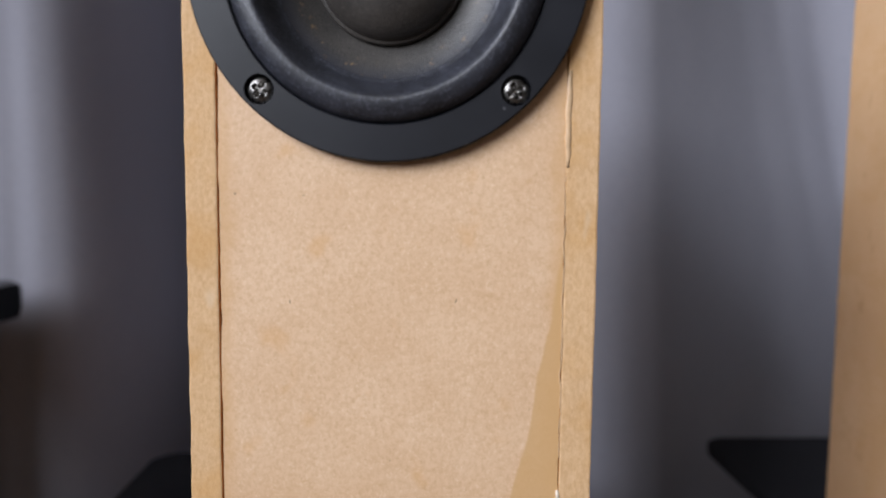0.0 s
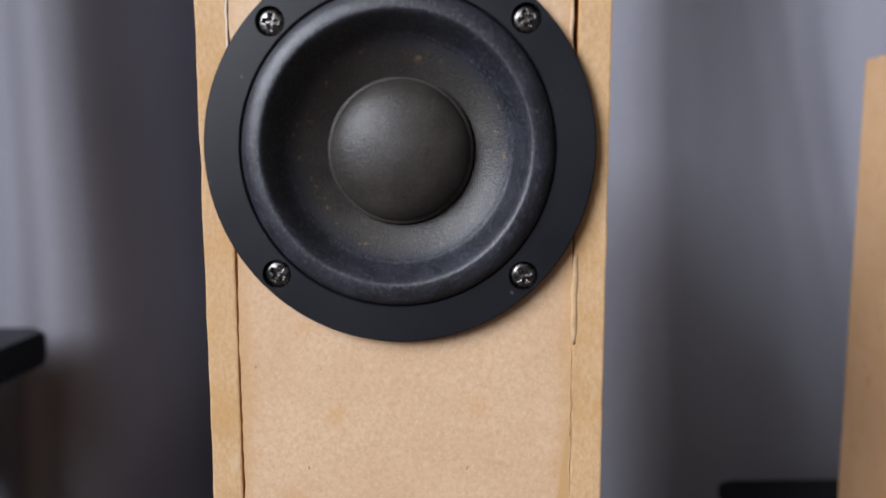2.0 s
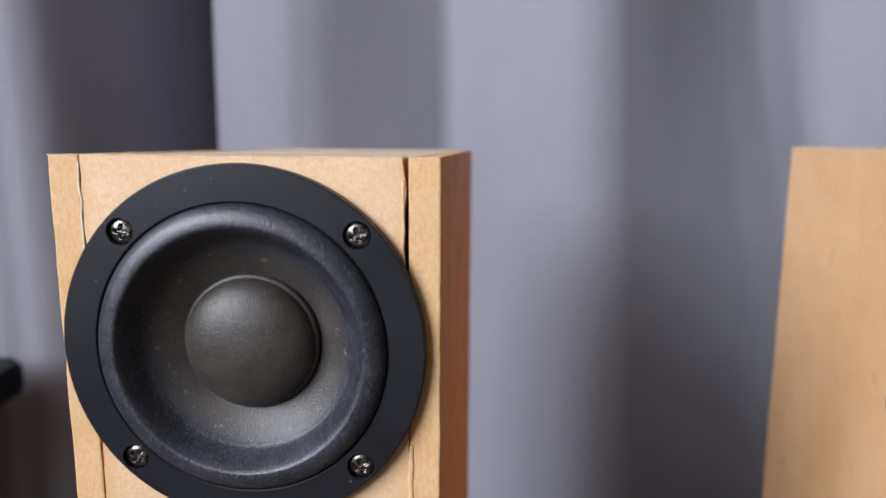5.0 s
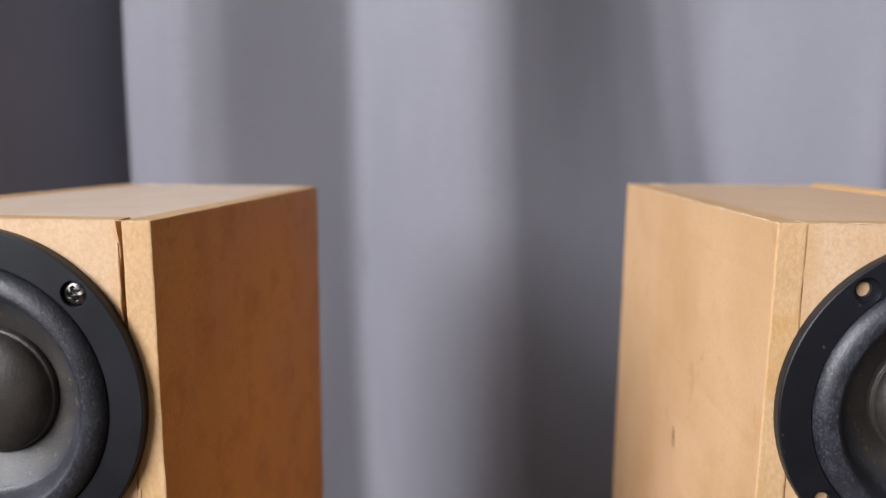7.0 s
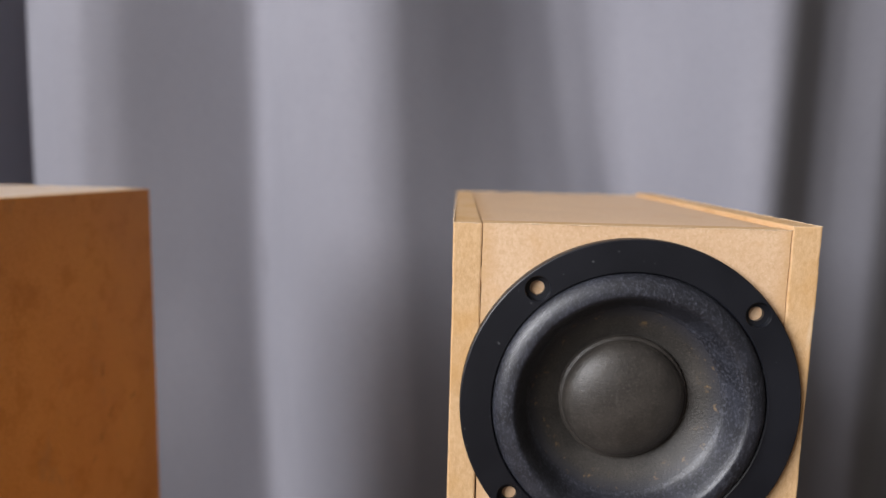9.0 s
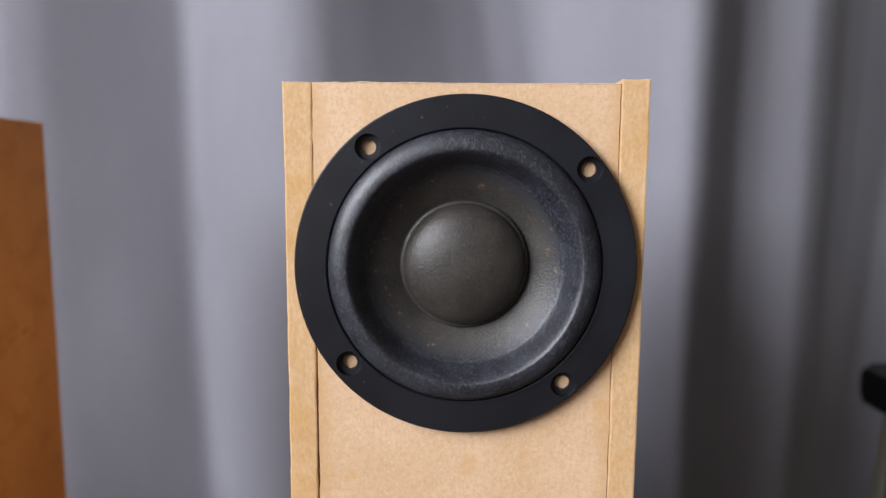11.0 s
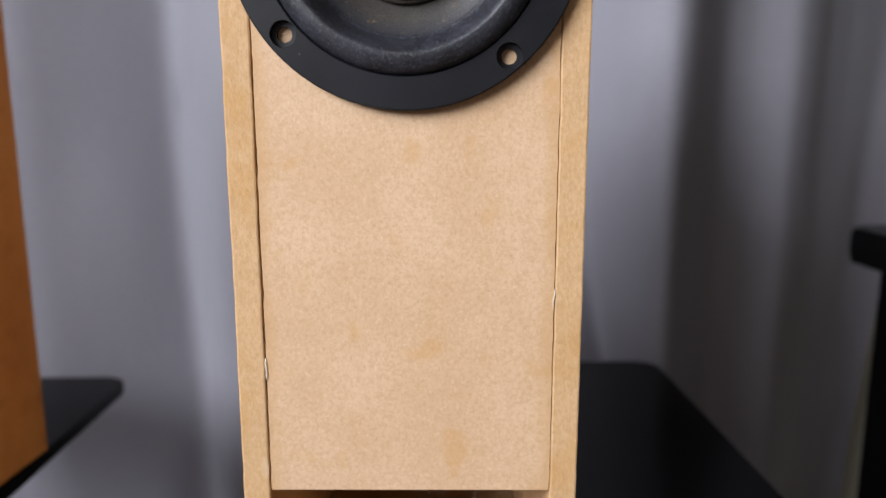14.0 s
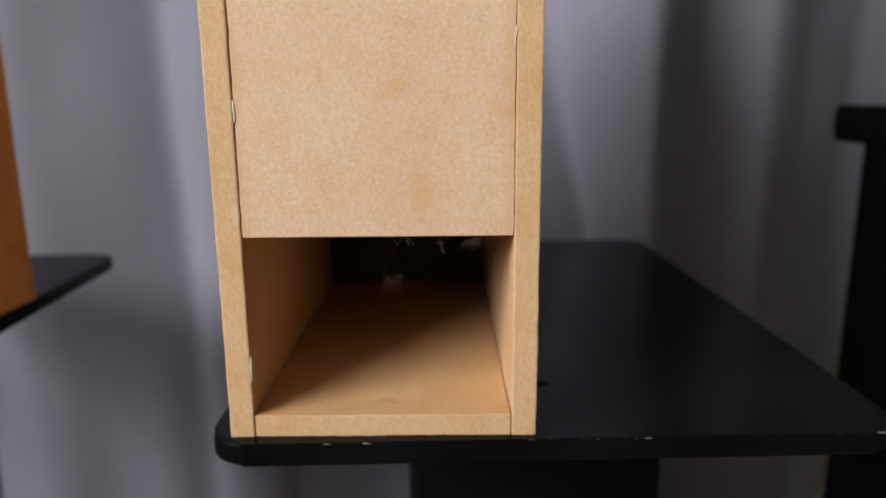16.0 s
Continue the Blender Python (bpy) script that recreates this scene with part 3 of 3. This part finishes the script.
def speaker(label, seed, angle, screws, drv_x, drv_z, gap_l, gap_r, stained, lift, ring_dx, ring_dz, sag, ox):
    e = new("speaker")
    tagged(e, label, "speaker", group="pair of speakers")

    def panel(x0, x1, lift):
        bm = worn(sloped(box(x0, x1, 0, DEEP, 0, TALL + lift, 0.0005, 2), sag), 2, 0.004, 0.00022, 160, seed)
        for f in bm.faces:
            n = f.normal
            f.material_index = 1 if abs(n.x) > 0.7 else 0
        return bm

    side, side_label = (M_SIDE_ORANGE, "orange-brown mottled fibreboard side with a sawn edge") if stained else (M_SIDE_PALE, "pale brown fibreboard side with a sawn edge")
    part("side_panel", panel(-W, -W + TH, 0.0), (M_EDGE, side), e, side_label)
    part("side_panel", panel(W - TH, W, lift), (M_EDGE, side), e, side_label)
    x0, x1 = -W + TH + gap_l, W - TH - gap_r
    bm = baffle(x0, x1, drv_x, drv_z, seed + 5, 0.0013 if stained else 0.0)
    part("front_panel", bm, (M_FACE_STAINED if stained else M_FACE, M_EDGE), e, "smooth brown fibreboard baffle with resin spots")
    part("top_panel", sloped(box(-W + TH + 0.0001, W - TH - 0.0001, TH + 0.0001, DEEP, TALL - TH, TALL - 0.0002, 0.0003), sag), M_FACE_WHITENED if stained else M_FACE, e)
    bm = worn(box(-W + TH + 0.0002, W - TH - 0.0003, 0.0004, DEEP - TH, 0, 0.0072, 0.0004), 0, 0.004, 0.0002, 180, seed + 9)
    for f in bm.faces:
        f.material_index = 1 if abs(f.normal.y) > 0.7 else 0
    part("bottom_panel", bm, (M_INNER, M_EDGE), e)
    part("back_panel", box(-W + TH + 0.0001, W - TH - 0.0001, DEEP - TH + 0.0002, DEEP - 0.0002, 0.0, TALL - TH - 0.004, 0.0003), M_INNER, e)
    part("duct_panel", box(-W + TH + 0.0001, W - TH - 0.0001, TH + 0.0002, DEEP - 0.045, PORT + 0.0005, PORT + TH, 0.0003), M_INNER, e)
    # sheets added to paint the duct's shade; the boards are bare there
    part("shade_sheet", box(-W + TH + 0.0003, W - TH - 0.0003, 0.024, 0.1155, PORT - 0.0025, PORT + 0.0003, 0.0008), M_DUCT_SHADE, e, "dark sheet added under the duct board for its shade")
    part("shade_sheet", box(-W + TH + 0.0003, W - TH - 0.0003, DEEP - TH - 0.004, DEEP - TH, 0.0073, PORT + 0.012, 0.0008), M_DUCT_SHADE, e, "dark sheet added at the back of the duct for its shade")
    driver(e, drv_x, drv_z, angle, screws, ring_dx, ring_dz, ox)
    return e


def seam_bead(parent, x, z0, z1, radius, seed, label):
    n = max(6, int((z1 - z0) / 0.0015))
    pts = [Vector((x + 0.0005 * noise.noise(Vector((0, seed, k * 0.35))), -0.0001, z0 + (z1 - z0) * k / (n - 1))) for k in range(n)]
    bm = strip(pts, lambda s: radius * (0.35 + 0.65 * math.sin(math.pi * min(max(s, 0.02), 0.98)) ** 0.4) * (0.8 + 0.5 * noise.noise(Vector((seed, s * 17, 0)))), 8)
    for v in bm.verts:
        v.co.y *= 0.38
    part("glue_bead", bm, M_PALEGLUE if "whitish" in label else M_GLUE, parent, label, True)


spk_a = speaker("brown fibreboard speaker with a black driver held by four screws", 3.0, 0, True, -0.0004, 0.2203, 0.00045, 0.00012, True, 0.0, -0.0002, 0.0003, 0.0036, -0.0004)
seam_bead(spk_a, W - TH + 0.0004, 0.174, 0.196, 0.0009, 2.0, "translucent dried glue")
seam_bead(spk_a, W - TH - 0.0002, 0.086, 0.097, 0.0008, 4.0, "whitish dried glue")
seam_bead(spk_a, W - TH, 0.105, 0.172, 0.0002, 6.0, "thin line of dried glue")
seam_bead(spk_a, -W + TH, 0.236, 0.2665, 0.00038, 8.0, "whitish dried glue")
seam_bead(spk_a, W - TH - 0.0013, 0.240, 0.2625, 0.00045, 21.0, "translucent dried glue")
spk_a.matrix_world = pose(0, 0, PLATE, 0, 0, 0)

spk_b = speaker("brown fibreboard speaker with empty screw holes and open port", 14.0, -5.4, False, 0.0006, 0.2193, 0.00055, 0.00022, False, 0.0012, -0.0005, 0.0, 0.0016, -0.0007)
seam_bead(spk_b, -W + TH + 0.0005, 0.0985, 0.1050, 0.0004, 12.0, "whitish dried glue")
seam_bead(spk_b, -W + TH + 0.0002, 0.019, 0.027, 0.0004, 13.0, "whitish dried glue")
seam_bead(spk_b, W - TH - 0.0002, 0.119, 0.125, 0.0003, 16.0, "whitish dried glue")
spk_b.matrix_world = pose(0.2555, 0.0185, PLATE, 0, 0, 2.4)


def frayed(parent, a, b, radius, seed, label):
    """Pale fibres standing along a sawn edge from a to b."""
    a, b = Vector(a), Vector(b)
    n = int((b - a).length / 0.0008)
    pts = [a.lerp(b, k / n) + noise.noise_vector(Vector((k * 0.31, seed, 0.0))) * 0.00012 for k in range(n + 1)]
    part("frayed_edge", strip(pts, lambda u: radius * max(0.15, 0.55 + 1.1 * noise.noise(Vector((u * n * 0.13, seed, 3.0))) + 0.5 * noise.noise(Vector((u * n * 0.6, seed, 8.0)))), 6),
         M_FRAY, parent, label, True)


for ob, lift, sag in ((spk_a, 0.0, 0.0036), (spk_b, 0.0012, 0.0016)):
    pale = "pale frayed board edge"
    frayed(ob, (-W, 0.0001, TALL), (W - TH, 0.0001, TALL), 0.00020, 31.0, pale)
    frayed(ob, (W - TH, 0.0001, TALL + lift), (W, 0.0001, TALL + lift), 0.00020, 32.0, pale)
    frayed(ob, (-W, DEEP, TALL - sag), (W - TH, DEEP, TALL - sag), 0.00026, 33.0, pale)
    frayed(ob, (-W, 0.0, TALL), (-W, DEEP, TALL - sag), 0.00038 if ob is spk_b else 0.0002, 34.0, pale)
    frayed(ob, (W, 0.0, TALL + lift), (W, DEEP, TALL + lift - sag), 0.00020, 35.0, pale)


# ---- lint in the port ----
def lint(label, centre, size, threads, seed, drop=0.0):
    rnd = random.Random(seed)
    bm = bmesh.new()
    for _ in range(threads):
        p = Vector([rnd.uniform(-1, 1) * s * 0.5 for s in size])
        way = Vector((rnd.uniform(-1, 1), rnd.uniform(-0.4, 0.4), rnd.uniform(-1, 1))).normalized()
        pts = []
        for k in range(9):
            pts.append(p.copy())
            way = (way + Vector([rnd.uniform(-0.8, 0.8) for _ in range(3)])).normalized()
            p = p + way * 0.0005
        if drop and _ < 2:
            pts = [p + Vector((0.0006 * math.sin(7 * u + _), 0.0, 0.0)) + (Vector((0, 0, drop)) - p) * u for u in (0, 0.2, 0.4, 0.6, 0.8, 1.0)]
        b = strip(pts, 0.00001 if drop and _ < 2 else 0.00002, 4)
        me = bpy.data.meshes.new("thread")
        b.to_mesh(me)
        b.free()
        bm.from_mesh(me)
        bpy.data.meshes.remove(me)
    ob = tagged(part("lint", bm, M_LINT), label, "lint")
    ob.matrix_world = spk_b.matrix_world @ Matrix.Translation(centre)
    return ob


lint("pale lint hanging from the port's upper edge", (0.030, 0.004, PORT - 0.0015), (0.007, 0.004, 0.0035), 34, 1)
lint("pale lint hanging from the port's upper edge", (0.019, 0.004, PORT - 0.0015), (0.002, 0.003, 0.0055), 16, 2)
lint("pale lint hanging from the port's upper edge", (0.007, 0.004, PORT - 0.0008), (0.010, 0.003, 0.0015), 18, 3)
lint("loose tuft of pale lint hanging by a thread inside the port", (0.0015, 0.026, PORT - 0.021), (0.0060, 0.004, 0.0040), 15, 4, 0.0218)
lint("pale fuzz caught in the joint beside the port", (-W + TH, -0.0006, 0.0225), (0.0022, 0.001, 0.009), 30, 5)


# ---- scuffs on the boards ----
def scuff(speaker_ob, x, y, z, length, tilt, width):
    n = 9
    pts = [Vector((x, y + (k / (n - 1) - 0.5) * length * math.sin(tilt), z + (k / (n - 1) - 0.5) * length * math.cos(tilt))) for k in range(n)]
    bm = strip(pts, lambda u: width * (0.25 + math.sin(math.pi * u)), 6)
    for v in bm.verts:
        v.co.x = x + (v.co.x - x) * 0.25
    part("scuff", bm, M_SCUFF, speaker_ob, "dark scratch in the board", True)


scuff(spk_b, -W, 0.074, 0.177, 0.0085, 0.15, 0.0009)
scuff(spk_b, -W, 0.020, 0.176, 0.0012, 0.5, 0.0004)
scuff(spk_b, -W + 0.0002, 0.052, 0.2672, 0.0035, 1.5, 0.0004)
for y, z, ln, tilt in ((0.118, 0.158, 0.012, 0.7), (0.126, 0.166, 0.007, 0.6), (0.112, 0.150, 0.006, 0.9), (0.146, 0.167, 0.006, 1.3), (0.121, 0.187, 0.008, 0.3)):
    scuff(spk_a, W, y, z, ln, tilt, 0.0003)
